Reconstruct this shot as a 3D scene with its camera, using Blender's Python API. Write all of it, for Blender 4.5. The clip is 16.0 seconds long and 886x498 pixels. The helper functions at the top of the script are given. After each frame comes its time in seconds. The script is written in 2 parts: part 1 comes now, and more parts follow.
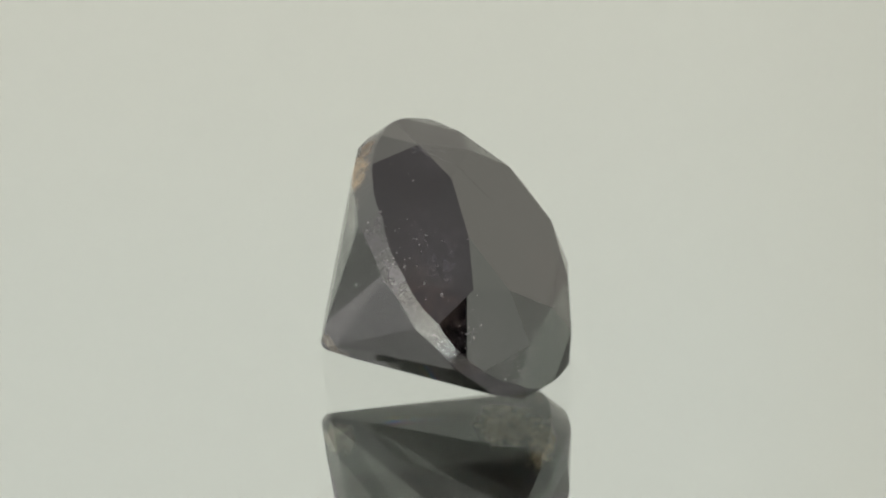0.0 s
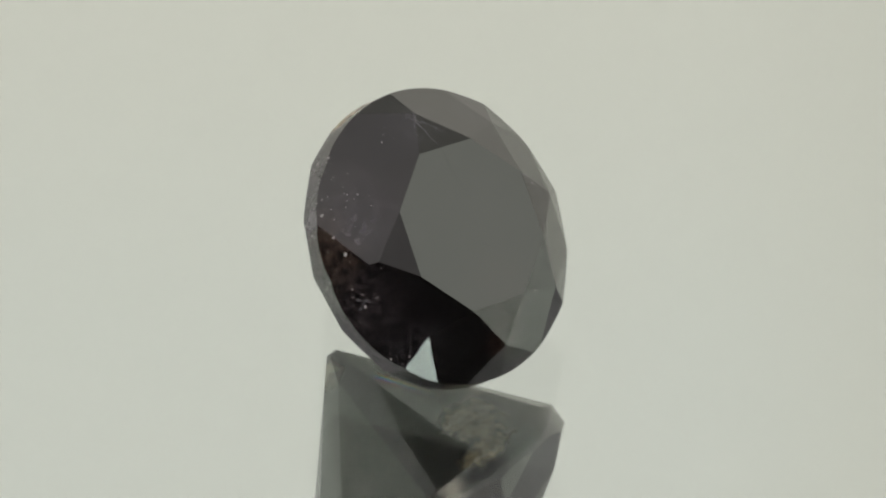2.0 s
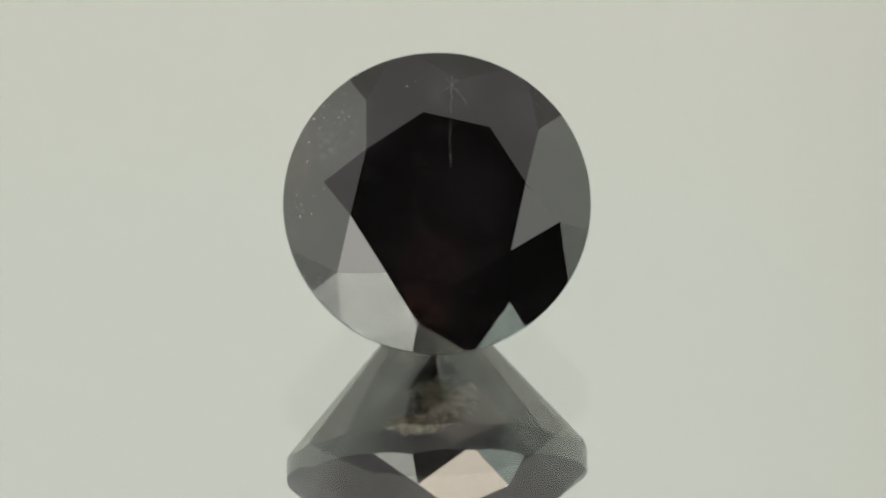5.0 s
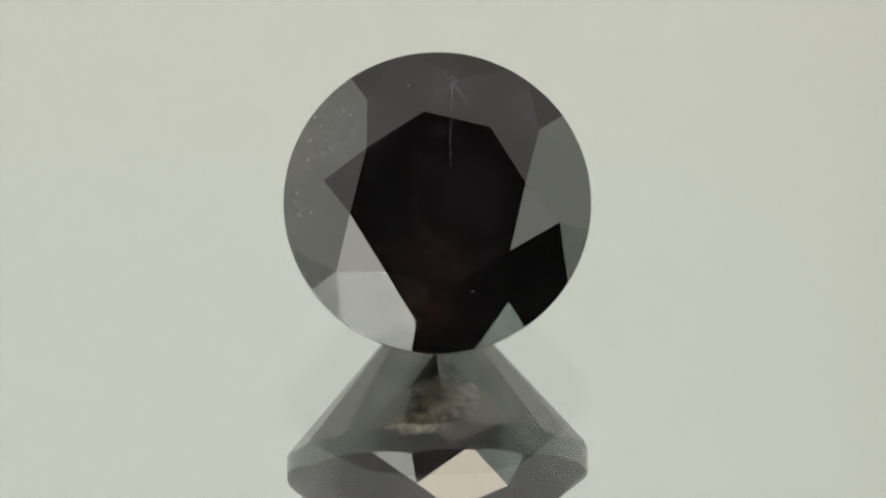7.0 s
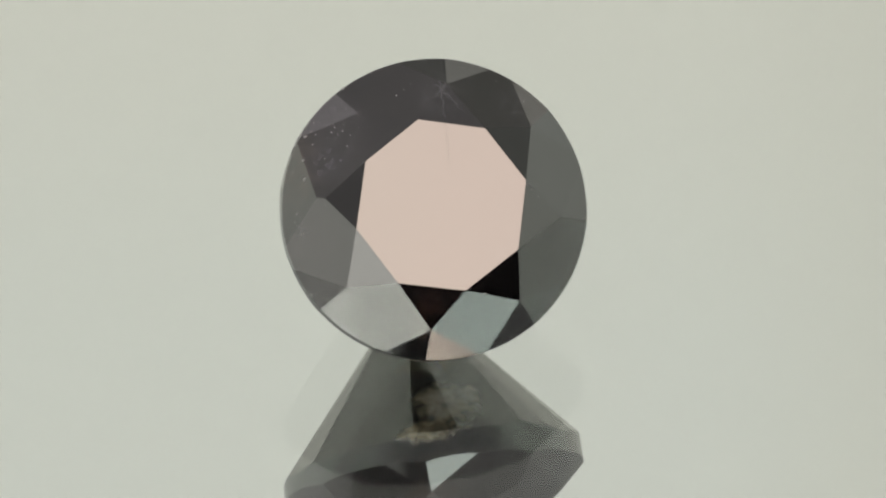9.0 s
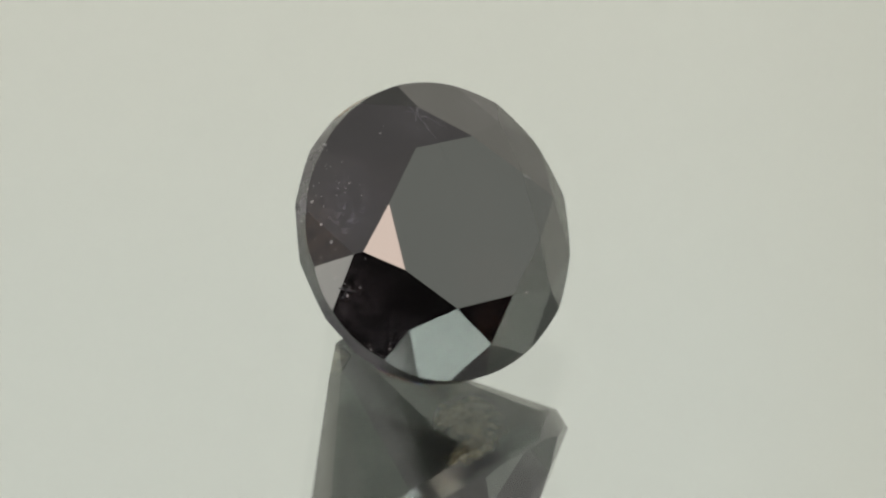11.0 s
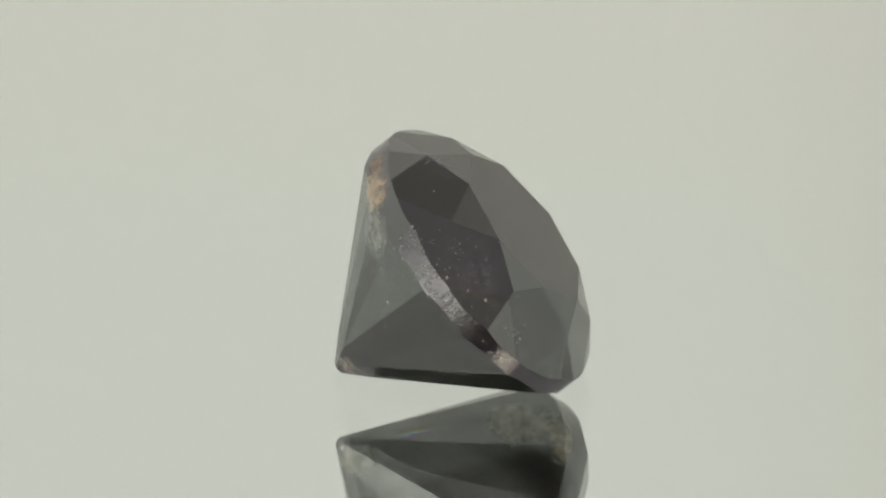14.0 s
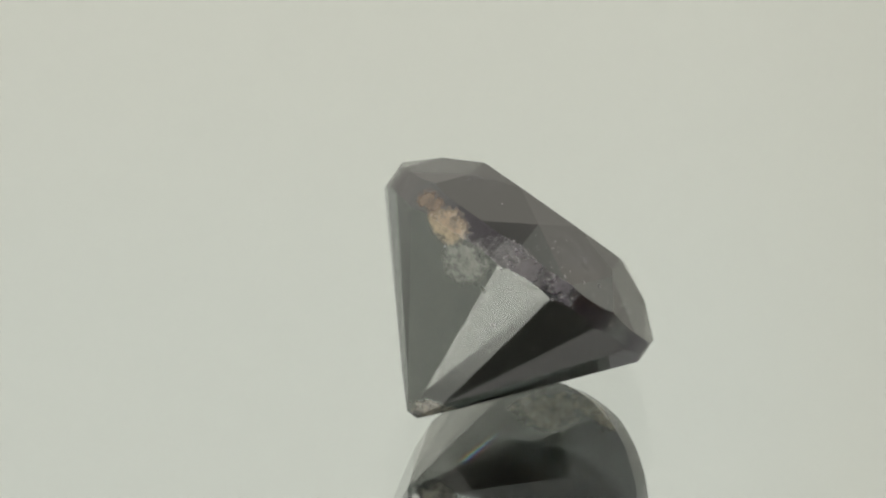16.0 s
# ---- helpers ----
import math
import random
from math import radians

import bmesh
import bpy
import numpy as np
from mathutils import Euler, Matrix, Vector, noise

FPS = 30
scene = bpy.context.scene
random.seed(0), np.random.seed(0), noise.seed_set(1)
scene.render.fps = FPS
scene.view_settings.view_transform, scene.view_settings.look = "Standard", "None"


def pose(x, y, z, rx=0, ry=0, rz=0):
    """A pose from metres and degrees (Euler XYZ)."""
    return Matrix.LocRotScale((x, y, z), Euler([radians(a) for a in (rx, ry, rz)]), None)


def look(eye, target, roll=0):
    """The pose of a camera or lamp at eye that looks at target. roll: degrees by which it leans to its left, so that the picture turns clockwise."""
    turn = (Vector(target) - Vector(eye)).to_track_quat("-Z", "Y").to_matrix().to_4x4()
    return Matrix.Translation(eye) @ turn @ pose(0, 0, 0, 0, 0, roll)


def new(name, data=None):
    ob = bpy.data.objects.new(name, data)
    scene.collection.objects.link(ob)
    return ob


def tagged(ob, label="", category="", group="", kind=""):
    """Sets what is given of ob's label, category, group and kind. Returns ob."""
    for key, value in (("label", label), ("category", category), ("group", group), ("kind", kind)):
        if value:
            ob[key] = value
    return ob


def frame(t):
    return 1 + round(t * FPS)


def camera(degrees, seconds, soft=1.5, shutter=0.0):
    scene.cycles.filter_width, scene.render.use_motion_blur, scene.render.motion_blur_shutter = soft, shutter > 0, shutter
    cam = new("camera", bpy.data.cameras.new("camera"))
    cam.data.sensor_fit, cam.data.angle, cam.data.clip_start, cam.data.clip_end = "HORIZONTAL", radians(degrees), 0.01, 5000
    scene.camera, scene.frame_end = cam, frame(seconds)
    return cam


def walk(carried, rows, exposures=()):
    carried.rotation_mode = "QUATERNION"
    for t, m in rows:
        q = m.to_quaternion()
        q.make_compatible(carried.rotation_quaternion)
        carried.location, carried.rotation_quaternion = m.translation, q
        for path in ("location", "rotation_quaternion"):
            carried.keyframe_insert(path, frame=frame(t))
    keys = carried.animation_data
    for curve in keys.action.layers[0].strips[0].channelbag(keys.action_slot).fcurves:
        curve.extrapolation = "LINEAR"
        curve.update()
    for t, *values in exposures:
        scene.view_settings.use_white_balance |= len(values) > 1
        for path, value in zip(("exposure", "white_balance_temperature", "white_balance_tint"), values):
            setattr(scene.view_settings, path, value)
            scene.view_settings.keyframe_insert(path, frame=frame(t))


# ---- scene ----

# ---------------------------------------------------------------- camera
R = 0.004                       # girdle radius of the gemstone: a stone 8 mm across
ELEV = radians(36.94)            # the camera looks down on the mirror by this angle
DIST = 60.10 * R
fw = Vector((0, math.cos(ELEV), -math.sin(ELEV)))
up = Vector((0, math.sin(ELEV), math.cos(ELEV)))
GLASS_Z = 0.2785 * R            # top of the glass above the plane in which the stone appears mirrored
eye = -fw * DIST + Vector((-0.3870 * R, 0, 0.889 * R - GLASS_Z)) + up * (-0.0079 * R)
cam = camera(5.5736, 16.0, soft=2.2)
cam_pose = look(eye, eye + fw)
walk(cam, [(0.0, cam_pose), (16.0, cam_pose)])

# ---------------------------------------------------------------- light
# All light comes from self-glowing tent cloth and from lamp panels round the lens.
world = bpy.data.worlds.new("dim_studio")
world.use_nodes = True
world.node_tree.nodes["Background"].inputs[0].default_value = (0.9, 0.95, 1.0, 1)
world.node_tree.nodes["Background"].inputs[1].default_value = 0.02
scene.world = world
scene.view_settings.exposure = 0.0
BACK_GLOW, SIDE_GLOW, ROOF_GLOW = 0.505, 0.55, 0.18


# ---------------------------------------------------------------- materials
def link(m, a, b):
    m.node_tree.links.new(a, b)


def node(m, kind, **values):
    n = m.node_tree.nodes.new(kind)
    for key, value in values.items():
        n.inputs[key].default_value = value
    return n


def maths(m, op, a, b=None, clamp=False):
    n = m.node_tree.nodes.new("ShaderNodeMath")
    n.operation, n.use_clamp = op, clamp
    for k, x in enumerate((a, b)):
        if x is None:
            continue
        if isinstance(x, (int, float)):
            n.inputs[k].default_value = x
        else:
            link(m, x, n.inputs[k])
    return n.outputs[0]


def smooth(m, x, lo, hi):
    n = m.node_tree.nodes.new("ShaderNodeMapRange")
    n.interpolation_type = "SMOOTHSTEP"
    n.inputs["From Min"].default_value, n.inputs["From Max"].default_value = lo, hi
    link(m, x, n.inputs["Value"])
    return n.outputs["Result"]


def mixed(m, fac, a, b):
    n = m.node_tree.nodes.new("ShaderNodeMix")
    n.data_type = "RGBA"
    link(m, fac, n.inputs["Factor"])
    for x, sock in ((a, n.inputs[6]), (b, n.inputs[7])):
        if isinstance(x, tuple):
            sock.default_value = (*x, 1)
        else:
            link(m, x, sock)
    return n.outputs[2]


def noise_tex(m, coords, scale, detail=4.0, rough=0.6):
    n = node(m, "ShaderNodeTexNoise", Scale=scale, Detail=detail, Roughness=rough)
    if coords:
        link(m, coords, n.inputs["Vector"])
    return n.outputs[0]


def material(name, base, rough=0.5, metal=0.0, ior=1.5):
    m = bpy.data.materials.new(name)
    m.use_nodes = True
    b = m.node_tree.nodes["Principled BSDF"]
    b.inputs["Base Color"].default_value = (*base, 1)
    b.inputs["Roughness"].default_value = rough
    b.inputs["Metallic"].default_value = metal
    b.inputs["IOR"].default_value = ior
    return m


def cloth(name, color, strength, spread=0.05, graded=False, top=0.0, corners=0.0):
    """White tent cloth, self-glowing up to the height top, a little uneven."""
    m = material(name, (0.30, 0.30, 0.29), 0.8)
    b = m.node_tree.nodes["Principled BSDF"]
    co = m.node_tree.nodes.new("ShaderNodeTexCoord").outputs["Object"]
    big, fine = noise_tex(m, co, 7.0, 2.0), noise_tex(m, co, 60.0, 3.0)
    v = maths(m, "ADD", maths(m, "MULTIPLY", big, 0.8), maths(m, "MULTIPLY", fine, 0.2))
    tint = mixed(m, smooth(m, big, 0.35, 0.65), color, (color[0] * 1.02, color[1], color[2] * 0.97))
    if graded:
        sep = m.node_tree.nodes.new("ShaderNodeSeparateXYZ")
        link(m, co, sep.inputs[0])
        # yellower towards the bottom, darker and browner towards the right
        low_part = smooth(m, maths(m, "ADD", sep.outputs[2], maths(m, "MULTIPLY", big, 0.02)), 0.268, 0.230)
        tint = mixed(m, low_part, tint, (color[0] * 1.05, color[1], color[2] * 0.945))
        right_side = smooth(m, maths(m, "ADD", sep.outputs[0], maths(m, "MULTIPLY", big, 0.02)), 0.026, 0.046)
        tint = mixed(m, maths(m, "MULTIPLY", right_side, 0.55), tint, (color[0] * 0.93, color[1] * 0.88, color[2] * 0.82))
    # emission stands in for light through the cloth; no lamp is behind it
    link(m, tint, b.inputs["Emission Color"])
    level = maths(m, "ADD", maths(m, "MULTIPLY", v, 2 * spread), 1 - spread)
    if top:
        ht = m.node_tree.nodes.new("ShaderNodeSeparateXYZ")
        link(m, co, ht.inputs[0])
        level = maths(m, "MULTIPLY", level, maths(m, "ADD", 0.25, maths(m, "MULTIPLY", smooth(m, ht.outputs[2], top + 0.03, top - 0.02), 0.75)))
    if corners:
        # the glow itself is set stronger towards the left back corner
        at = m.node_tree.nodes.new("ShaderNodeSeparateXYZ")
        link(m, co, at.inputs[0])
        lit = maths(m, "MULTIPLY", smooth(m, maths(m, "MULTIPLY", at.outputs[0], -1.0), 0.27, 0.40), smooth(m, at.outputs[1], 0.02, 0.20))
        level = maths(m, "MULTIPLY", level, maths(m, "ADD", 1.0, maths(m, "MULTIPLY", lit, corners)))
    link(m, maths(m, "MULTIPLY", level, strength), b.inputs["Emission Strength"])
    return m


def lamp_panel(name, color, strength, soft_x, soft_z, floor_level=0.0, hot=None, other=None):
    """A lamp's diffuser: bright in the middle, fading towards its frame; hot: (x, z, radius) of a brighter middle."""
    m = material(name, (0.7, 0.7, 0.7), 0.6)
    b = m.node_tree.nodes["Principled BSDF"]
    sep = m.node_tree.nodes.new("ShaderNodeSeparateXYZ")
    link(m, m.node_tree.nodes.new("ShaderNodeTexCoord").outputs["Generated"], sep.inputs[0])
    x, z = sep.outputs[0], sep.outputs[2]
    f = None
    for c, soft in ((x, soft_x), (z, soft_z)):
        for g in (smooth(m, c, 0.0, soft), smooth(m, c, 1.0, 1.0 - soft)):
            f = g if f is None else maths(m, "MULTIPLY", f, g)
    if hot:
        dx, dz = maths(m, "SUBTRACT", x, hot[0]), maths(m, "SUBTRACT", z, hot[1])
        d = maths(m, "SQRT", maths(m, "ADD", maths(m, "MULTIPLY", dx, dx), maths(m, "MULTIPLY", dz, dz)))
        h = smooth(m, d, hot[2], 0.0)
        f = maths(m, "MULTIPLY", f, maths(m, "ADD", maths(m, "MULTIPLY", h, 1 - floor_level), floor_level))
    b.inputs["Emission Color"].default_value = (*color, 1)
    if other:
        link(m, mixed(m, smooth(m, x, 0.15, 0.85), color, other), b.inputs["Emission Color"])
    link(m, maths(m, "MULTIPLY", f, strength), b.inputs["Emission Strength"])
    return m


def near(m, co, centre, radius, stretch=(1, 1, 1)):
    """1 at centre (in gem radii), falling to 0 at radius."""
    d = m.node_tree.nodes.new("ShaderNodeVectorMath")
    d.operation = "SUBTRACT"
    link(m, co, d.inputs[0])
    d.inputs[1].default_value = centre
    k = m.node_tree.nodes.new("ShaderNodeVectorMath")
    k.operation = "MULTIPLY"
    link(m, d.outputs[0], k.inputs[0])
    k.inputs[1].default_value = stretch
    l = m.node_tree.nodes.new("ShaderNodeVectorMath")
    l.operation = "LENGTH"
    link(m, k.outputs[0], l.inputs[0])
    return maths(m, "SUBTRACT", 1.0, maths(m, "DIVIDE", l.outputs["Value"], radius))


def gem_material(name, base, rough, ior, frosted):
    m = material(name, base, rough, 0, ior)
    b = m.node_tree.nodes["Principled BSDF"]
    at = m.node_tree.nodes.new("ShaderNodeAttribute")
    at.attribute_name = "gem_place"
    co = at.outputs["Vector"]
    n1, n2, n3 = noise_tex(m, co, 5.0, 6.0, 0.65), noise_tex(m, co, 14.0, 5.0, 0.7), noise_tex(m, co, 26.0, 2.0)
    wob = maths(m, "ADD", maths(m, "MULTIPLY", n1, 0.9), maths(m, "MULTIPLY", n2, 0.7))

    def blot(centre, radius, stretch=(1, 1, 1), need=0.0, edge=0.5):
        g = near(m, co, centre, radius, stretch)
        return smooth(m, maths(m, "ADD", g, maths(m, "MULTIPLY", maths(m, "SUBTRACT", wob, 0.8), 1.1)), 0.1 + need, 0.1 + need + edge)

    # milky veil through the dark body
    veil = smooth(m, n1, 0.45, 0.75)
    out = mixed(m, veil, base, (base[0] * 1.5 + 0.005, base[1] * 1.6 + 0.0052, base[2] * 1.5 + 0.0052))
    n4 = noise_tex(m, co, 26.0, 3.0, 0.75)
    out = mixed(m, smooth(m, n4, 0.66, 0.76), out, (0.040, 0.026, 0.022))
    cloud = maths(m, "MULTIPLY", smooth(m, n4, 0.48, 0.68), smooth(m, n1, 0.50, 0.62))
    out = mixed(m, maths(m, "MULTIPLY", cloud, 0.7), out, (0.034, 0.031, 0.037))
    spots = [
        # place, radius, stretch, colour, how thin it is
        ((-0.28, 0.85, -0.19), 0.25, (1, 1, 1.1), (0.30, 0.30, 0.265), 0.04),
        ((-0.10, 0.97, -0.09), 0.24, (1, 1.2, 1.6), (0.56, 0.42, 0.27), 0.0),
        ((0.12, 0.99, -0.03), 0.17, (1, 1, 1.6), (0.26, 0.16, 0.09), 0.0),
        ((0.04, -0.80, -0.29), 0.27, (1, 1, 1), (0.68, 0.58, 0.42), -0.05),
        ((-0.12, -0.95, -0.13), 0.20, (0.7, 1, 1.8), (0.74, 0.60, 0.40), 0.0),
        ((0.20, -0.72, -0.36), 0.13, (1, 1, 1), (0.6, 0.53, 0.42), 0.0),
        ((-0.08, 0.0, -1.10), 0.20, (1, 1, 1), (0.36, 0.32, 0.26), 0.12),
    ]
    if frosted:
        spots += [((-0.66, 0.74, -0.02), 0.30, (1, 1, 1), (0.07, 0.056, 0.075), 0.2),
                  ((-0.84, 0.54, 0.02), 0.26, (1, 1, 1), (0.15, 0.125, 0.155), 0.3)]
    # thin mist of inclusions under the polish
    mist = noise_tex(m, co, 18.0, 6.0, 0.8)
    for centre, radius, colour in (((-0.64, 0.50, 0.25), 0.42, (0.060, 0.050, 0.058)), ((-0.90, -0.08, 0.15), 0.34, (0.062, 0.050, 0.055)),
                                   ((-0.88, 0.32, 0.12), 0.26, (0.085, 0.055, 0.042)), ((0.09, 0.76, 0.30), 0.26, (0.060, 0.056, 0.064)),
                                   ((-0.75, -0.50, 0.15), 0.28, (0.055, 0.048, 0.054)), ((0.62, 0.60, 0.17), 0.28, (0.055, 0.050, 0.058)),
                                   ((-0.03, -0.42, 0.39), 0.34, (0.040, 0.024, 0.022)), ((-0.10, -0.74, 0.28), 0.26, (0.060, 0.030, 0.022)),
                                   ((0.20, 0.05, 0.39), 0.34, (0.026, 0.022, 0.024)), ((-0.86, 0.46, 0.08), 0.22, (0.075, 0.052, 0.042)),
                                   ((-0.97, 0.16, 0.06), 0.20, (0.070, 0.052, 0.046)), ((-0.72, 0.38, 0.24), 0.20, (0.085, 0.078, 0.098))):
        k = maths(m, "MULTIPLY", smooth(m, near(m, co, centre, radius), 0.0, 0.7), smooth(m, mist, 0.40, 0.66))
        out = mixed(m, k, out, colour)
    tot = None
    for centre, radius, stretch, colour, need in spots:
        k = blot(centre, radius, stretch, need)
        shade = mixed(m, n3, tuple(0.75 * c for c in colour), tuple(1.25 * c for c in colour))
        shade = mixed(m, smooth(m, n2, 0.60, 0.36), shade, tuple(0.42 * c for c in colour))
        out = mixed(m, k, out, shade)
        tot = k if tot is None else maths(m, "MAXIMUM", tot, k)
    link(m, out, b.inputs["Base Color"])
    scratch = smooth(m, n2, 0.55, 0.8)
    if frosted:
        r0 = maths(m, "ADD", maths(m, "MULTIPLY", n2, 0.10), rough)
    else:
        r0 = maths(m, "ADD", maths(m, "MULTIPLY", scratch, 0.012), rough)
    link(m, maths(m, "ADD", r0, maths(m, "MULTIPLY", tot, 0.22), True), b.inputs["Roughness"])
    bump = node(m, "ShaderNodeBump", Strength=0.5 if frosted else 0.12, Distance=0.00006)
    h = maths(m, "MULTIPLY", n2, maths(m, "ADD", tot, 0.5 if frosted else 0.0))
    link(m, h, bump.inputs["Height"])
    link(m, bump.outputs[0], b.inputs["Normal"])
    return m


gem_mat = gem_material("black_gem", (0.0066, 0.0060, 0.0060), 0.02, 2.42, False)
# lighter base on the pavilion stands in for light passing through the stone
pavilion_mat = gem_material("lightened_black_gem", (0.040, 0.041, 0.036), 0.02, 2.42, False)
girdle_mat = gem_material("bruted_girdle", (0.030, 0.025, 0.032), 0.03, 2.4, True)
fine_mat = material("faint_feather", (0.019, 0.018, 0.020), 0.03, 0, 2.42)
speck_mat = material("pale_inclusion", (0.36, 0.34, 0.35), 0.25, 0, 1.8)
feather_mat = material("grey_feather", (0.13, 0.127, 0.14), 0.06, 0, 2.42)
glass_mat = material("clear_glass", (1.0, 1.0, 1.0), 0.0, 0, 1.5)
glass_mat.node_tree.nodes["Principled BSDF"].inputs["Transmission Weight"].default_value = 1.0
dust_mat = material("dust", (0.30, 0.29, 0.27), 0.9)
back_mat = cloth("glowing_back_cloth", (0.985, 1.0, 0.94), BACK_GLOW, 0.03, True, 0.31)
side_mat = cloth("glowing_side_cloth", (0.95, 1.0, 0.90), SIDE_GLOW, 0.05, False, 0.325)
left_wall_mat = cloth("glowing_left_cloth", (0.95, 1.0, 0.90), SIDE_GLOW, 0.05, False, 0.37)
roof_mat = cloth("glowing_roof_cloth", (1.0, 0.92, 0.99), ROOF_GLOW, 0.15, corners=1.8)
strip_mat = cloth("glowing_strip_cloth", (1.0, 0.92, 0.99), ROOF_GLOW * 0.55, 0.15)
left_mat = lamp_panel("left_softbox_diffuser", (1.0, 0.985, 0.90), 2.3, 0.095, 0.06, 0.19, (0.695, 0.52, 0.74))
right_mat = lamp_panel("right_softbox_diffuser", (0.88, 1.0, 0.93), 2.35, 0.08, 0.08, 0.16, (0.50, 0.42, 0.64))
# Glow of the added panels and cards, from low_mat to card_mat.
low_mat = lamp_panel("softbox_extension_glow", (0.93, 1.0, 0.94), 2.0, 0.12, 0.04)
tiny_mat = lamp_panel("added_tiny_glow", (0.97, 1.0, 0.95), 1.0, 0.15, 0.15)
tiny_warm_mat = lamp_panel("added_tiny_warm_glow", (1.0, 0.86, 0.74), 1.7, 0.15, 0.15)
pale_mat = lamp_panel("added_pale_glow", (1.0, 0.97, 0.92), 1.25, 0.1, 0.1)
card_mat = lamp_panel("added_card_glow", (1.0, 1.0, 0.95), 0.5, 0.2, 0.2)
warm_mat = lamp_panel("warm_lamp_diffuser", (1.0, 0.895, 0.73), 3.4, 0.15, 0.06, other=(1.0, 0.79, 0.67))
spot_mat = lamp_panel("spot_lens", (1.0, 1.0, 1.0), 14.0, 0.2, 0.2)
black_mat = material("black_plastic", (0.02, 0.02, 0.02), 0.4)


def mirror_material():
    m = material("silvering", (0.885, 0.93, 0.90), 0.0, 1.0)
    t = m.node_tree
    d = node(m, "ShaderNodeBsdfDiffuse", Color=(0.75, 0.75, 0.68, 1))
    mix = node(m, "ShaderNodeMixShader", Fac=0.03)
    link(m, t.nodes["Principled BSDF"].outputs[0], mix.inputs[1])
    link(m, d.outputs[0], mix.inputs[2])
    link(m, mix.outputs[0], t.nodes["Material Output"].inputs["Surface"])
    return m


def black_cloth_material():
    m = material("black_cloth", (0.012, 0.010, 0.011), 0.95)
    b = m.node_tree.nodes["Principled BSDF"]
    co = m.node_tree.nodes.new("ShaderNodeTexCoord").outputs["Object"]
    link(m, mixed(m, noise_tex(m, co, 40.0), (0.006, 0.005, 0.006), (0.02, 0.017, 0.019)), b.inputs["Base Color"])
    b.inputs["Specular IOR Level"].default_value = 0.1
    return m


mirror_mat = mirror_material()
dark_mat = black_cloth_material()


def film_material():
    """Painted colour fringes of the thin air gap where a facet nears the glass."""
    m = material("painted_fringes", (0.3, 0.3, 0.3), 0.08, 1.0)
    b = m.node_tree.nodes["Principled BSDF"]
    at = m.node_tree.nodes.new("ShaderNodeAttribute")
    at.attribute_name = "across"
    ramp = m.node_tree.nodes.new("ShaderNodeValToRGB")
    link(m, at.outputs["Fac"], ramp.inputs[0])
    el = ramp.color_ramp.elements
    el[0].position, el[0].color = 0.0, (0.02, 0.02, 0.02, 1)
    el[1].position, el[1].color = 1.0, (0.03, 0.03, 0.03, 1)
    for pos, c in ((0.12, (0.80, 0.28, 0.03)), (0.22, (0.22, 0.03, 0.30)), (0.34, (0.01, 0.05, 0.70)), (0.48, (0.10, 0.70, 0.72)), (0.62, (0.75, 0.62, 0.10)), (0.74, (0.55, 0.08, 0.10)), (0.87, (0.05, 0.30, 0.40))):
        e = el.new(pos)
        e.color = (*c, 1)
    fade = m.node_tree.nodes.new("ShaderNodeAttribute")
    fade.attribute_name = "fade"
    link(m, mixed(m, fade.outputs["Fac"], (0.10, 0.10, 0.095), ramp.outputs[0]), b.inputs["Base Color"])
    return m


film_mat = film_material()


# ---------------------------------------------------------------- helpers
def part(name, bm, mat, parent=None, label=""):
    me = bpy.data.meshes.new(name)
    bm.to_mesh(me)
    bm.free()
    me.materials.append(mat)
    ob = new(name, me)
    if parent:
        ob.parent = parent
    if label:
        tagged(ob, label)
    return ob


def box_bm(x0, x1, y0, y1, z0, z1, bevel=0.0):
    bm = bmesh.new()
    bmesh.ops.create_cube(bm, size=1)
    for v in bm.verts:
        v.co = Vector((x0 + (v.co.x + 0.5) * (x1 - x0), y0 + (v.co.y + 0.5) * (y1 - y0), z0 + (v.co.z + 0.5) * (z1 - z0)))
    if bevel:
        bmesh.ops.bevel(bm, geom=bm.edges[:], offset=bevel, segments=2, affect="EDGES")
    return bm


def disc_bm(radius, z0, z1, segments, bevel=0.0):
    bm = bmesh.new()
    bmesh.ops.create_cone(bm, cap_ends=True, segments=segments, radius1=radius, radius2=radius, depth=z1 - z0)
    bmesh.ops.translate(bm, vec=(0, 0, (z0 + z1) / 2), verts=bm.verts)
    if bevel:
        rim = [e for e in bm.edges if abs(e.verts[0].co.z - e.verts[1].co.z) < 1e-7]
        bmesh.ops.bevel(bm, geom=rim, offset=bevel, segments=2, affect="EDGES")
    return bm


# ---------------------------------------------------------------- photo tent
def setting(name, bm, mat, label, category):
    return tagged(part(name, bm, mat), label, category, kind="structure")


# Assumed tent, outside the view, laid out from what the facets mirror.
TX, Y0, Y1, TZ, FLOOR = 0.45, -0.26, 0.33, 0.40, -0.024
setting("wall_back", box_bm(-TX, TX, Y1, Y1 + 0.006, FLOOR, TZ), back_mat, "pale greenish-white self-glowing cloth backdrop", "wall")
setting("wall_left", box_bm(-TX - 0.006, -TX, Y0, Y1 + 0.006, FLOOR, TZ), left_wall_mat, "pale self-glowing cloth side of a light tent", "wall")
setting("wall_right", box_bm(TX, TX + 0.006, -0.180, Y1 + 0.006, FLOOR, TZ), side_mat, "pale self-glowing cloth side of a light tent", "wall")
setting("wall_front", box_bm(-TX - 0.006, TX + 0.006, Y0 - 0.012, Y0 - 0.006, FLOOR, 0.292), dark_mat, "black cloth front of a photo tent", "wall")
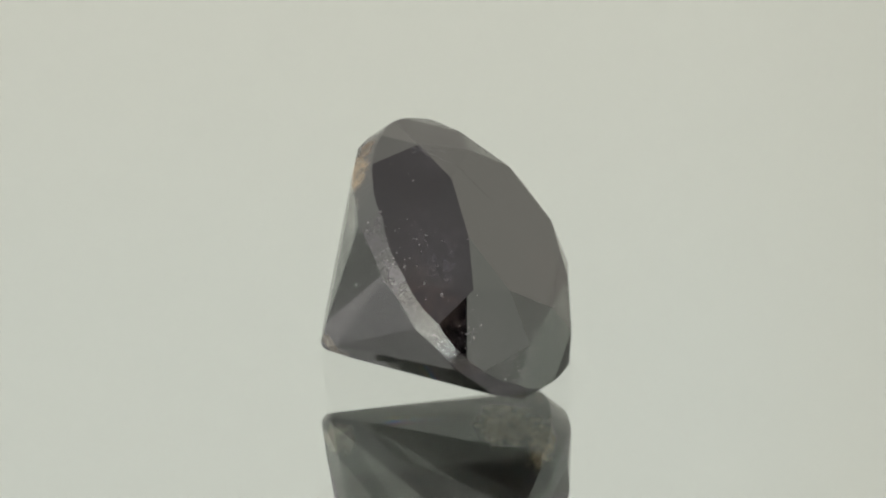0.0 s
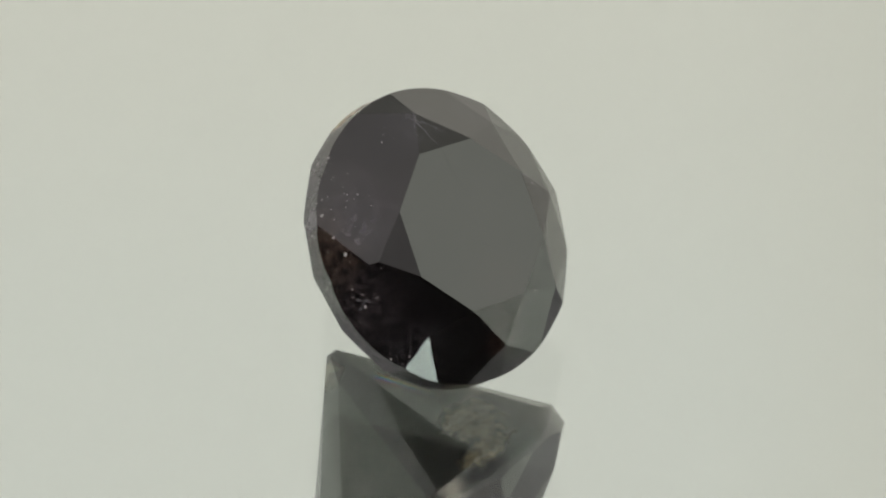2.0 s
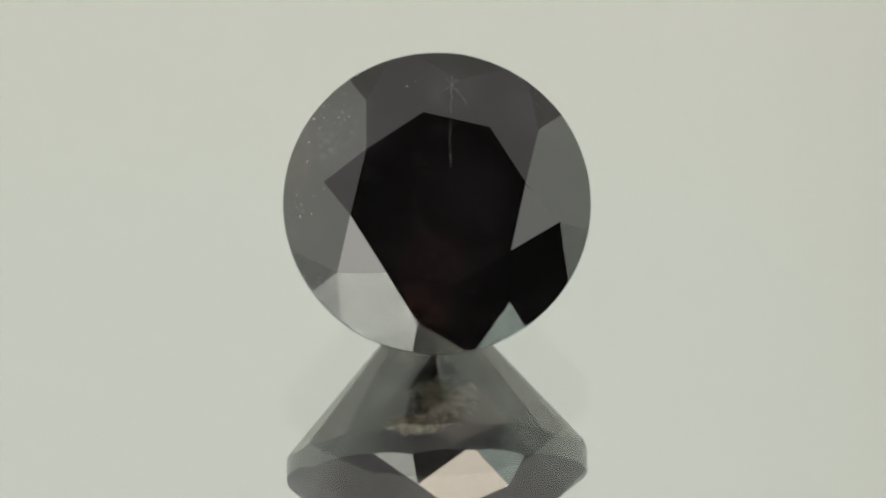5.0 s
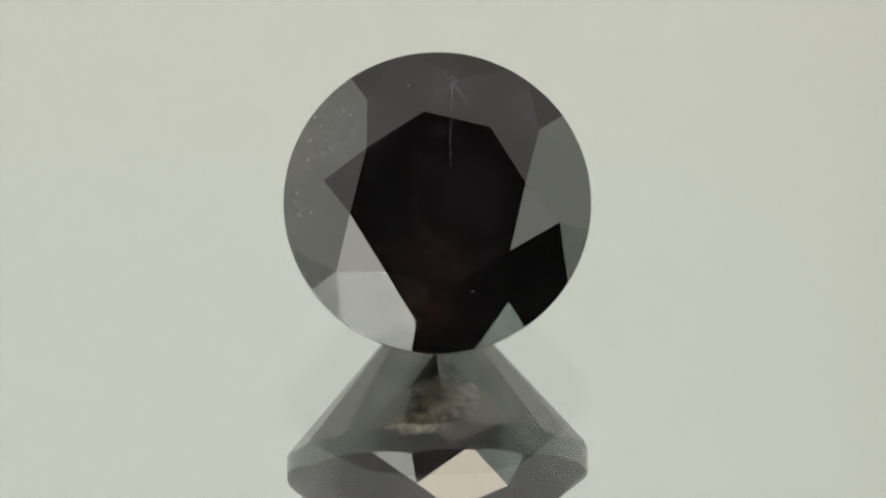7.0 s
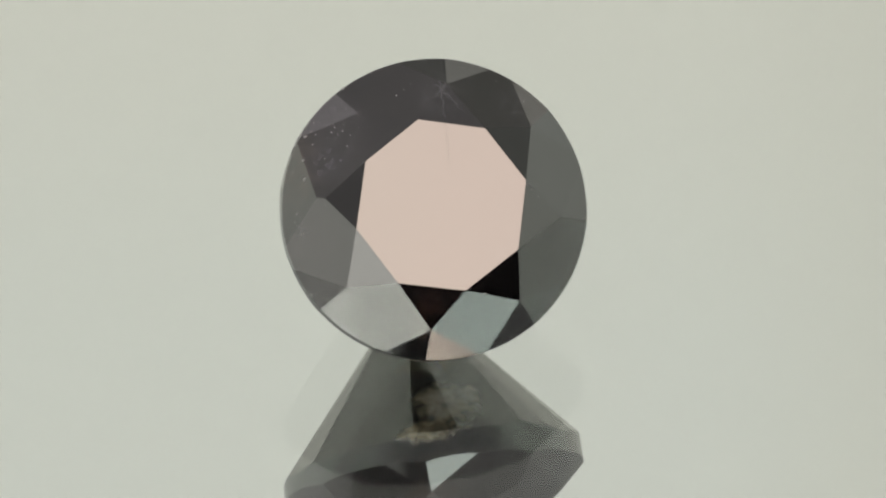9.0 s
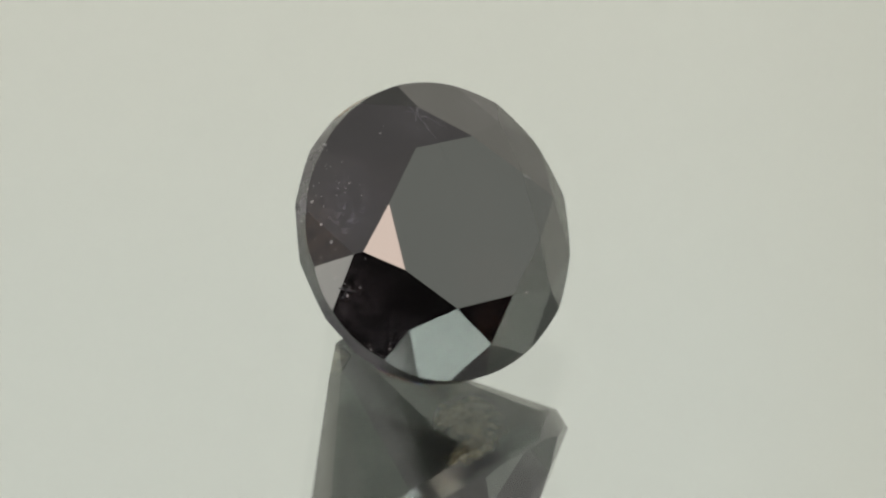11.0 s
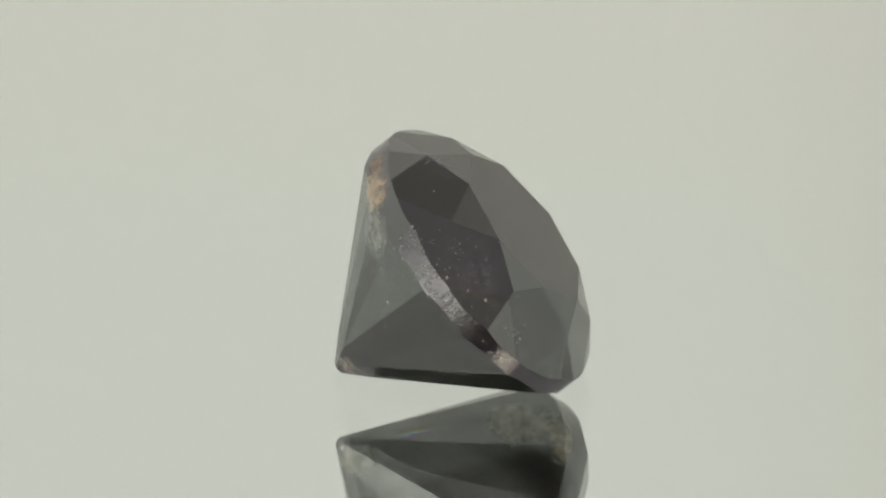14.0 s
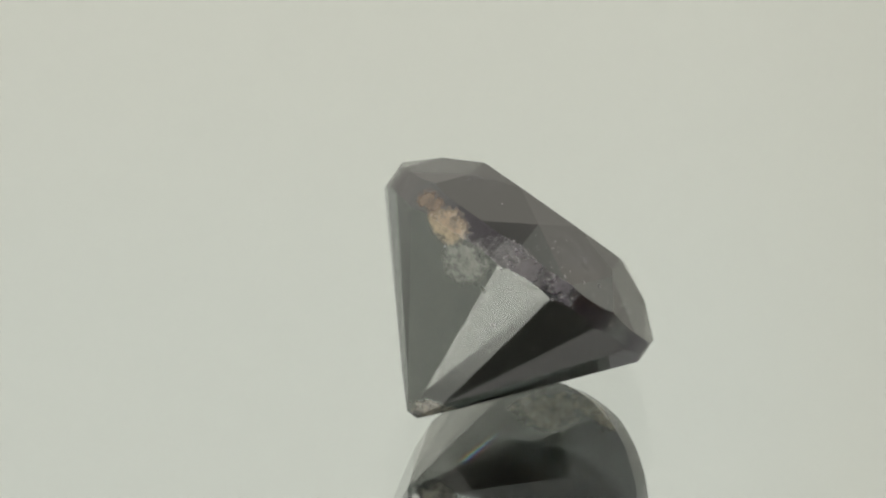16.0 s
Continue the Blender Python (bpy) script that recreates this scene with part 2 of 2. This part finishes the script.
# Unseen strips, down to trim_right, added so single facets mirror black, dim or pale.
setting("wall_front_upper", box_bm(-0.18, 0.022, Y0 - 0.012, Y0 - 0.006, 0.2925, 0.397), dark_mat, "added black cloth above the lens", "wall")
setting("wall_front_lip", box_bm(0.0225, 0.30, Y0 - 0.012, Y0 - 0.006, 0.2925, 0.322), dark_mat, "added black cloth behind the warm lamp", "wall")
setting("trim_front", box_bm(-TX - 0.006, TX + 0.006, Y0 - 0.018, Y0 - 0.0125, 0.2925, TZ), strip_mat, "added dim grey self-glowing strip above the black front", "trim")
setting("wall_right_low", box_bm(TX, TX + 0.006, Y0 - 0.012, -0.1805, FLOOR, 0.0595), side_mat, "added pale self-glowing strip along the table", "wall")
setting("wall_right_step", box_bm(TX - 0.001, TX + 0.005, -0.205, -0.1805, 0.0600, 0.085), side_mat, "added pale self-glowing step along the table", "wall")
setting("wall_right_front", box_bm(TX, TX + 0.006, Y0 - 0.012, -0.1805, 0.0600, 0.325), dark_mat, "added black cloth strip beside the glowing side", "wall")
setting("trim_right", box_bm(TX, TX + 0.006, Y0 - 0.012, -0.1805, 0.3255, TZ), strip_mat, "added dim grey self-glowing strip above the black side", "trim")
setting("ceiling", box_bm(-TX - 0.006, TX + 0.006, Y0 - 0.018, Y1 + 0.006, TZ, TZ + 0.006), roof_mat, "dim grey self-glowing cloth roof of a light tent", "ceiling")
setting("floor", box_bm(-TX - 0.006, TX + 0.006, Y0 - 0.012, Y1 + 0.006, FLOOR - 0.01, FLOOR), dark_mat, "black cloth table top", "floor")


def softbox(x0, x1, z0, z1, mat, label, proud=0.0):
    """A lamp panel that hangs on the front cloth: shallow black housing, rim and glowing diffuser."""
    ob = new("light_panel")
    ob.location = ((x0 + x1) / 2, Y0 - 0.006 + proud, (z0 + z1) / 2)
    tagged(ob, label, "lamp", "lamps round the lens")
    w, h = (x1 - x0) / 2, (z1 - z0) / 2
    part("diffuser", box_bm(-w, w, 0.0035, 0.005, -h, h), mat, ob, "glowing white diffuser")
    part("housing", box_bm(-w - 0.002, w + 0.002, 0.0, 0.003, -h - 0.002, h + 0.002, 0.0005), black_mat, ob)
    return ob


softbox(-0.446, -0.041, -0.018, 0.303, left_mat, "large softbox lamp with a warm-white diffuser on black cloth")
softbox(0.1430, 0.297, 0.126, 0.320, right_mat, "softbox lamp with a greenish-white diffuser on black cloth")
# Added glow that extends the right softbox to the left.
softbox(0.090, 0.1385, 0.146, 0.2215, low_mat, "added small greenish-white glow panel on black cloth")
# Two added cards that glow, so that single facets mirror something pale.
softbox(0.368, 0.444, 0.140, 0.215, card_mat, "added dim pale glowing card on black cloth")
softbox(0.395, 0.447, 0.004, 0.062, card_mat, "added small dim glowing card on black cloth")
softbox(0.035, 0.1385, 0.2260, 0.318, warm_mat, "small warm pinkish lamp panel on black cloth")
# Three small glow panels added for single facets; no such lamps are known.
softbox(-0.008, 0.0290, 0.306, 0.338, tiny_warm_mat, "added tiny warm pinkish glow panel on black cloth")
softbox(0.172, 0.206, 0.072, 0.098, tiny_mat, "added tiny greenish-white glow panel on black cloth")
softbox(-0.418, -0.318, 0.298, 0.372, pale_mat, "added small pale glow panel on grey cloth", -0.0065)
softbox(-0.078, -0.054, 0.171, 0.210, spot_mat, "tiny bright white spot lamp on a softbox", 0.006)


# ---------------------------------------------------------------- turntable
THICK = 0.560 * R               # glass over the silvering


def build_turntable():
    t = new("turntable")
    tagged(t, "round rotating display stand with a thick glass mirror top", "turntable")
    part("glass_plate", disc_bm(0.15, -THICK, 0.0, 160), glass_mat, t, "clear glass sheet")
    part("silvering", disc_bm(0.15, -THICK - 0.001, -THICK - 0.00002, 160), mirror_mat, t, "silvered mirror backing")
    part("base", disc_bm(0.152, FLOOR, -THICK - 0.0011, 128, 0.001), black_mat, t, "black plastic base")
    rng = random.Random(5)
    bm = bmesh.new()
    for _ in range(12):
        a, r = rng.uniform(0, 2 * math.pi), rng.uniform(1.6, 3.6) * R
        s = rng.uniform(0.003, 0.005) * R
        made = bmesh.ops.create_icosphere(bm, subdivisions=1, radius=s)["verts"]
        m = Matrix.Translation((r * math.cos(a), r * math.sin(a), s * 0.3)) @ Euler((0, 0, a * 7)).to_matrix().to_4x4() @ Matrix.Diagonal((rng.uniform(0.6, 1.8), 1, 0.4, 1))
        bmesh.ops.transform(bm, matrix=m, verts=made)
    tagged(part("dust", bm, dust_mat, t), "specks of dust on the glass", kind="stuff")
    return t


turntable = build_turntable()


# ---------------------------------------------------------------- gemstone
AXIS = radians(40.69)           # elevation of the stone's axis above the mirror
CENTRE = Vector((-0.4269, 0.1809, 0.8494)) * R
PHASE = radians(-99.80)
LEAN = radians(1.55)            # the stone leans a little to one side
N_AX = Vector((math.sin(LEAN), -math.cos(AXIS) * math.cos(LEAN), math.sin(AXIS) * math.cos(LEAN)))
U_AX = (Vector((1, 0, 0)) - N_AX * N_AX.x).normalized()
V_AX = N_AX.cross(U_AX)
RT, HT, HP, HG = 0.5802, 0.3877, -1.2780, 0.0780
RS, ZS = 0.814, 0.2555          # radius and height of the tips of the star facets
TWIST = radians(3.1)            # by which the crown is turned against the table's corners
WIDE = (1.016, 0.996)           # the girdle is a little oval
UNEVEN = (0.006, 0.006, 0.004, 0, 0, 0.010, 0.008, 0)   # the table is not quite regular
CORNER_TURN = {2: radians(1.5)}
STAR_DROP = {6: -0.015}           # one star facet is cut a little flatter
RL = 0.20                       # radius where the lower halves meet


def polar(r, k, z, twist=0.0):
    a = -(PHASE + k * math.pi / 4) + twist
    return Vector((r * math.cos(a), r * math.sin(a), z))


def facet_planes():
    """Planes of a round brilliant as (kind, three points)."""
    zl = HP + RL * math.cos(math.pi / 8) * (-HG - 0.022 - HP)
    out = [("table", (polar(1, 0, HT), polar(1, 2, HT), polar(1, 5, HT)))]
    for k in range(8):
        t0, t1 = (polar(RT + UNEVEN[j % 8], j, HT, CORNER_TURN.get(j % 8, 0.0)) for j in (k, k + 1))
        s0, s1 = (polar(RS, j + 0.5, ZS, TWIST) for j in (k - 1, k))
        g0, h, g1 = polar(1, k, HG - 0.008, TWIST), polar(1, k + 0.5, HG + 0.008, TWIST), polar(1, k + 1, HG - 0.008, TWIST)
        drop = Vector((0, 0, STAR_DROP.get(k, 0.0)))
        out += [("crown", (t0, s0, s1)), ("crown", (t0, t1, s1 - drop)), ("crown", (s1, g0, h)), ("crown", (s1, g1, h))]
        l0, l1 = polar(RL, k - 0.5, zl), polar(RL, k + 0.5, zl)
        p0, q, p1 = polar(1, k, -HG - 0.022), polar(1, k + 0.5, -HG - 0.027), polar(1, k + 1, -HG - 0.022)
        for edge in (p0, q, p1):
            edge.z -= 0.020 * (1 + edge.x)      # the girdle is thicker on one side
        out += [("pavilion", (polar(0, 0, HP), l0, l1)), ("pavilion", (l1, p0, q)), ("pavilion", (l1, p1, q))]
    return out


def cut_gem():
    """The stone in gem radii, its axis up: a round blank cut by the plane of each facet."""
    bm = bmesh.new()
    bmesh.ops.create_cone(bm, cap_ends=True, segments=128, radius1=1, radius2=1, depth=3.0)
    bmesh.ops.scale(bm, vec=(*WIDE, 1.0), verts=bm.verts)
    lay = bm.faces.layers.int.new("kind")
    cuts = facet_planes() + [("culet", (Vector((0, 0, HP + 0.045)), Vector((1, 0, HP + 0.045)), Vector((0, 1, HP + 0.065)))),
                             ("culet", (Vector((0.0, -0.075, HP + 0.06)), Vector((1, -0.075, HP + 0.06)), Vector((0, 0, HP + 0.02))))]
    for kind, (a, b, c) in cuts:
        n = (b - a).cross(c - a).normalized()
        if n.dot(a) < 0:
            n = -n
        res = bmesh.ops.bisect_plane(bm, geom=bm.verts[:] + bm.edges[:] + bm.faces[:], dist=1e-6, plane_co=a, plane_no=n, clear_outer=True)
        edges = [e for e in res["geom_cut"] if isinstance(e, bmesh.types.BMEdge)]
        if len(edges) > 2:
            for f in bmesh.ops.contextual_create(bm, geom=edges)["faces"]:
                f[lay] = KINDS[kind]
    bmesh.ops.recalc_face_normals(bm, faces=bm.faces)
    return bm


KINDS = {"girdle": 0, "table": 1, "crown": 2, "pavilion": 3, "culet": 4}
TO_WORLD = Matrix.Translation(CENTRE) @ (Matrix((U_AX, V_AX, N_AX)).transposed() * R).to_4x4()


def build_gem():
    from mathutils.bvhtree import BVHTree
    bm = cut_gem()
    tree = BVHTree.FromBMesh(bm)
    low = min((TO_WORLD @ v.co).z for v in bm.verts)
    place = Matrix.Translation((0, 0, -low)) @ TO_WORLD
    gem = tagged(new("gemstone"), "black round brilliant-cut gemstone with brown inclusions, lying on a mirror", "gemstone")
    labels = {"table": "flat polished octagonal table", "crown": "dark grey polished crown facets",
              "girdle": "frosted lilac-grey girdle band", "pavilion": "dark polished pavilion with brown inclusions",
              "culet": "chipped culet"}
    for name, idx in KINDS.items():
        b2 = bm.copy()
        bmesh.ops.delete(b2, geom=[f for f in b2.faces if f[b2.faces.layers.int["kind"]] != idx], context="FACES")
        own = b2.verts.layers.float_vector.new("gem_place")
        for v in b2.verts:
            v[own] = v.co
        bmesh.ops.transform(b2, matrix=place, verts=b2.verts)
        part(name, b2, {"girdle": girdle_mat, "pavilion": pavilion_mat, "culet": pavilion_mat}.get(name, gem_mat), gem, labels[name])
    bm.free()

    # pale specks just at the surface, in clusters
    rng = random.Random(11)
    clusters = [((-0.62, 0.50, 0.27), 0.14, 16), ((-0.92, -0.05, 0.15), 0.12, 22), ((-0.79, -0.50, 0.14), 0.12, 14), ((0.60, 0.68, 0.15), 0.13, 12),
                ((-0.68, 0.55, 0.19), 0.10, 14), ((0.62, 0.06, 0.39), 0.06, 7), ((-0.70, 0.70, 0.10), 0.16, 16), ((-0.60, 0.30, -0.45), 0.25, 9), ((0.0, -0.5, 0.42), 0.20, 10),
                ((-0.8, 0.41, -0.2), 0.10, 6), ((-0.9, 0.3, 0.05), 0.20, 14), ((-0.1, 0.85, 0.2), 0.35, 18), ((-0.7, 0.6, -0.05), 0.15, 14), ((0.1, -0.9, 0.2), 0.3, 8), ((-0.82, 0.56, 0.0), 0.12, 26), ((-0.58, 0.81, 0.0), 0.12, 22), ((-0.97, 0.2, 0.0), 0.15, 12)]
    bm = bmesh.new()
    for c, spread, count in clusters:
        for _ in range(count):
            q = Vector(c) + Vector([rng.gauss(0, spread * 0.6) for _ in range(3)])
            p, n, _, _ = tree.find_nearest(q)
            s = 0.0026 * math.exp(rng.gauss(0, 0.75))
            turn = n.to_track_quat("Z", "Y").to_matrix().to_4x4()
            ring = []
            sides, squash, spin = rng.randint(4, 7), rng.uniform(0.35, 1.0), rng.uniform(0, 6.3)
            for j in range(sides):
                a = j * 2 * math.pi / sides
                d = s * rng.uniform(0.6, 1.4)
                x, y = d * math.cos(a), d * math.sin(a) * squash
                ring.append(place @ (p + (turn @ Vector((x * math.cos(spin) - y * math.sin(spin), x * math.sin(spin) + y * math.cos(spin), 0.0006)))))
            top = bm.verts.new(place @ (p + n * (0.0008 + 0.25 * s)))
            vs = [bm.verts.new(v) for v in ring]
            for j in range(sides):
                bm.faces.new((vs[j], vs[(j + 1) % sides], top))
    tagged(part("inclusion_specks", bm, speck_mat, gem), "tiny pale crystal specks", kind="stuff")

    # feathers: fine pale cracks that fan out from one point of the crown
    for ends in (((0.09, 0.79, 0.3), (0.085, 0.58, 0.42)), ((0.09, 0.79, 0.3), (0.04, 0.84, 0.25)), ((0.09, 0.79, 0.3), (0.15, 0.70, 0.33)), ((0.09, 0.79, 0.3), (0.13, 0.84, 0.27)),
                 ((0.09, 0.79, 0.3), (0.03, 0.73, 0.32)), ((0.085, 0.85, 0.24), (0.10, 0.72, 0.33)), ((0.13, 0.76, 0.32), (0.22, 0.62, 0.40)), ((0.10, 0.80, 0.29), (0.17, 0.80, 0.28)), ((0.088, 0.57, 0.42), (0.078, 0.40, 0.42)), ((0.078, 0.40, 0.42), (0.085, 0.20, 0.42)),
                 ((0.57, 0.10, 0.40), (0.66, 0.05, 0.38)), ((-0.93, -0.02, 0.12), (-0.86, -0.10, 0.18)), ((-0.95, -0.10, 0.12), (-0.89, -0.05, 0.16))):
        a, b = Vector(ends[0]), Vector(ends[1])
        bm = bmesh.new()
        last = None
        steps = 14
        for j in range(steps + 1):
            f = j / steps
            q = a.lerp(b, f) + Vector((rng.gauss(0, 0.006), rng.gauss(0, 0.006), 0))
            p, n, _, _ = tree.find_nearest(q)
            side = (b - a).cross(n).normalized() * ((0.0014 if a.z > 0.41 else 0.005) * (1 - 0.8 * f) * rng.uniform(0.3, 1.5))
            row = [bm.verts.new(place @ (p + n * h + side * k)) for k, h in ((-1, 0.0005), (0, 0.0006), (1, 0.0005))]
            if last:
                for k in (0, 1):
                    bm.faces.new((last[k], last[k + 1], row[k + 1], row[k]))
            last = row
        part("feather", bm, fine_mat if a.z > 0.41 else feather_mat, gem, "thin pale crack")

    # painted interference colours on the facet that lies on the glass
    bm = bmesh.new()
    across = bm.verts.layers.float.new("across")
    fade = bm.verts.layers.float.new("fade")
    a, b = Vector((-0.03, -0.24, -0.95)), Vector((0.09, -0.64, -0.50))
    last = None
    for j in range(25):
        f = j / 24
        q = a.lerp(b, f)
        _, n, _, _ = tree.find_nearest(q)
        side = (b - a).cross(n).normalized()
        row = []
        for k in range(13):
            w = (k / 12 - 0.5) * (0.12 - 0.06 * f) + 0.03 * f
            p, n, _, _ = tree.find_nearest(q + side * w)
            v = bm.verts.new(place @ (p + n * 0.0006))
            v[across] = k / 12
            v[fade] = 0.80 * (1 - abs(2 * k / 12 - 1) ** 3) * min(1.0, 6 * f) * (1 - f) ** 0.7
            row.append(v)
        if last:
            for k in range(12):
                bm.faces.new((last[k], last[k + 1], row[k + 1], row[k]))
        last = row
    part("fringe", bm, film_mat, gem, "thin rainbow-coloured streak")
    return gem


gem = build_gem()


# ---------------------------------------------------------------- what moves
TURN = [(0.0, 81.9), (0.5, 73.9), (1.0, 65.9), (1.5, 56.9), (2.0, 47.8), (2.5, 37.8), (3.0, 28.3), (3.5, 20.2), (4.0, 12.6),
        (4.2, 9.0), (4.7, 2.9), (4.9, 0.9), (5.1, -0.4), (5.3, -0.68), (6.3, -0.68), (7.0, -0.68), (8.0, -0.68), (8.2, -0.4), (8.35, 0.8), (8.5, 3.1), (9.0, 9.0), (9.5, 15.4),
        (11.3, 46.0), (11.5, 49.6), (12.0, 58.9), (12.5, 67.9), (13.0, 77.3), (13.2, 81.1), (13.5, 86.3), (14.0, 94.7), (14.5, 103.2), (15.0, 111.4), (15.5, 119.8), (16.0, 128.3)]


def motions():
    rows = [(t, pose(0, 0, 0, 0, 0, a)) for t, a in TURN]
    walk(gem, rows)
    walk(turntable, rows)


motions()
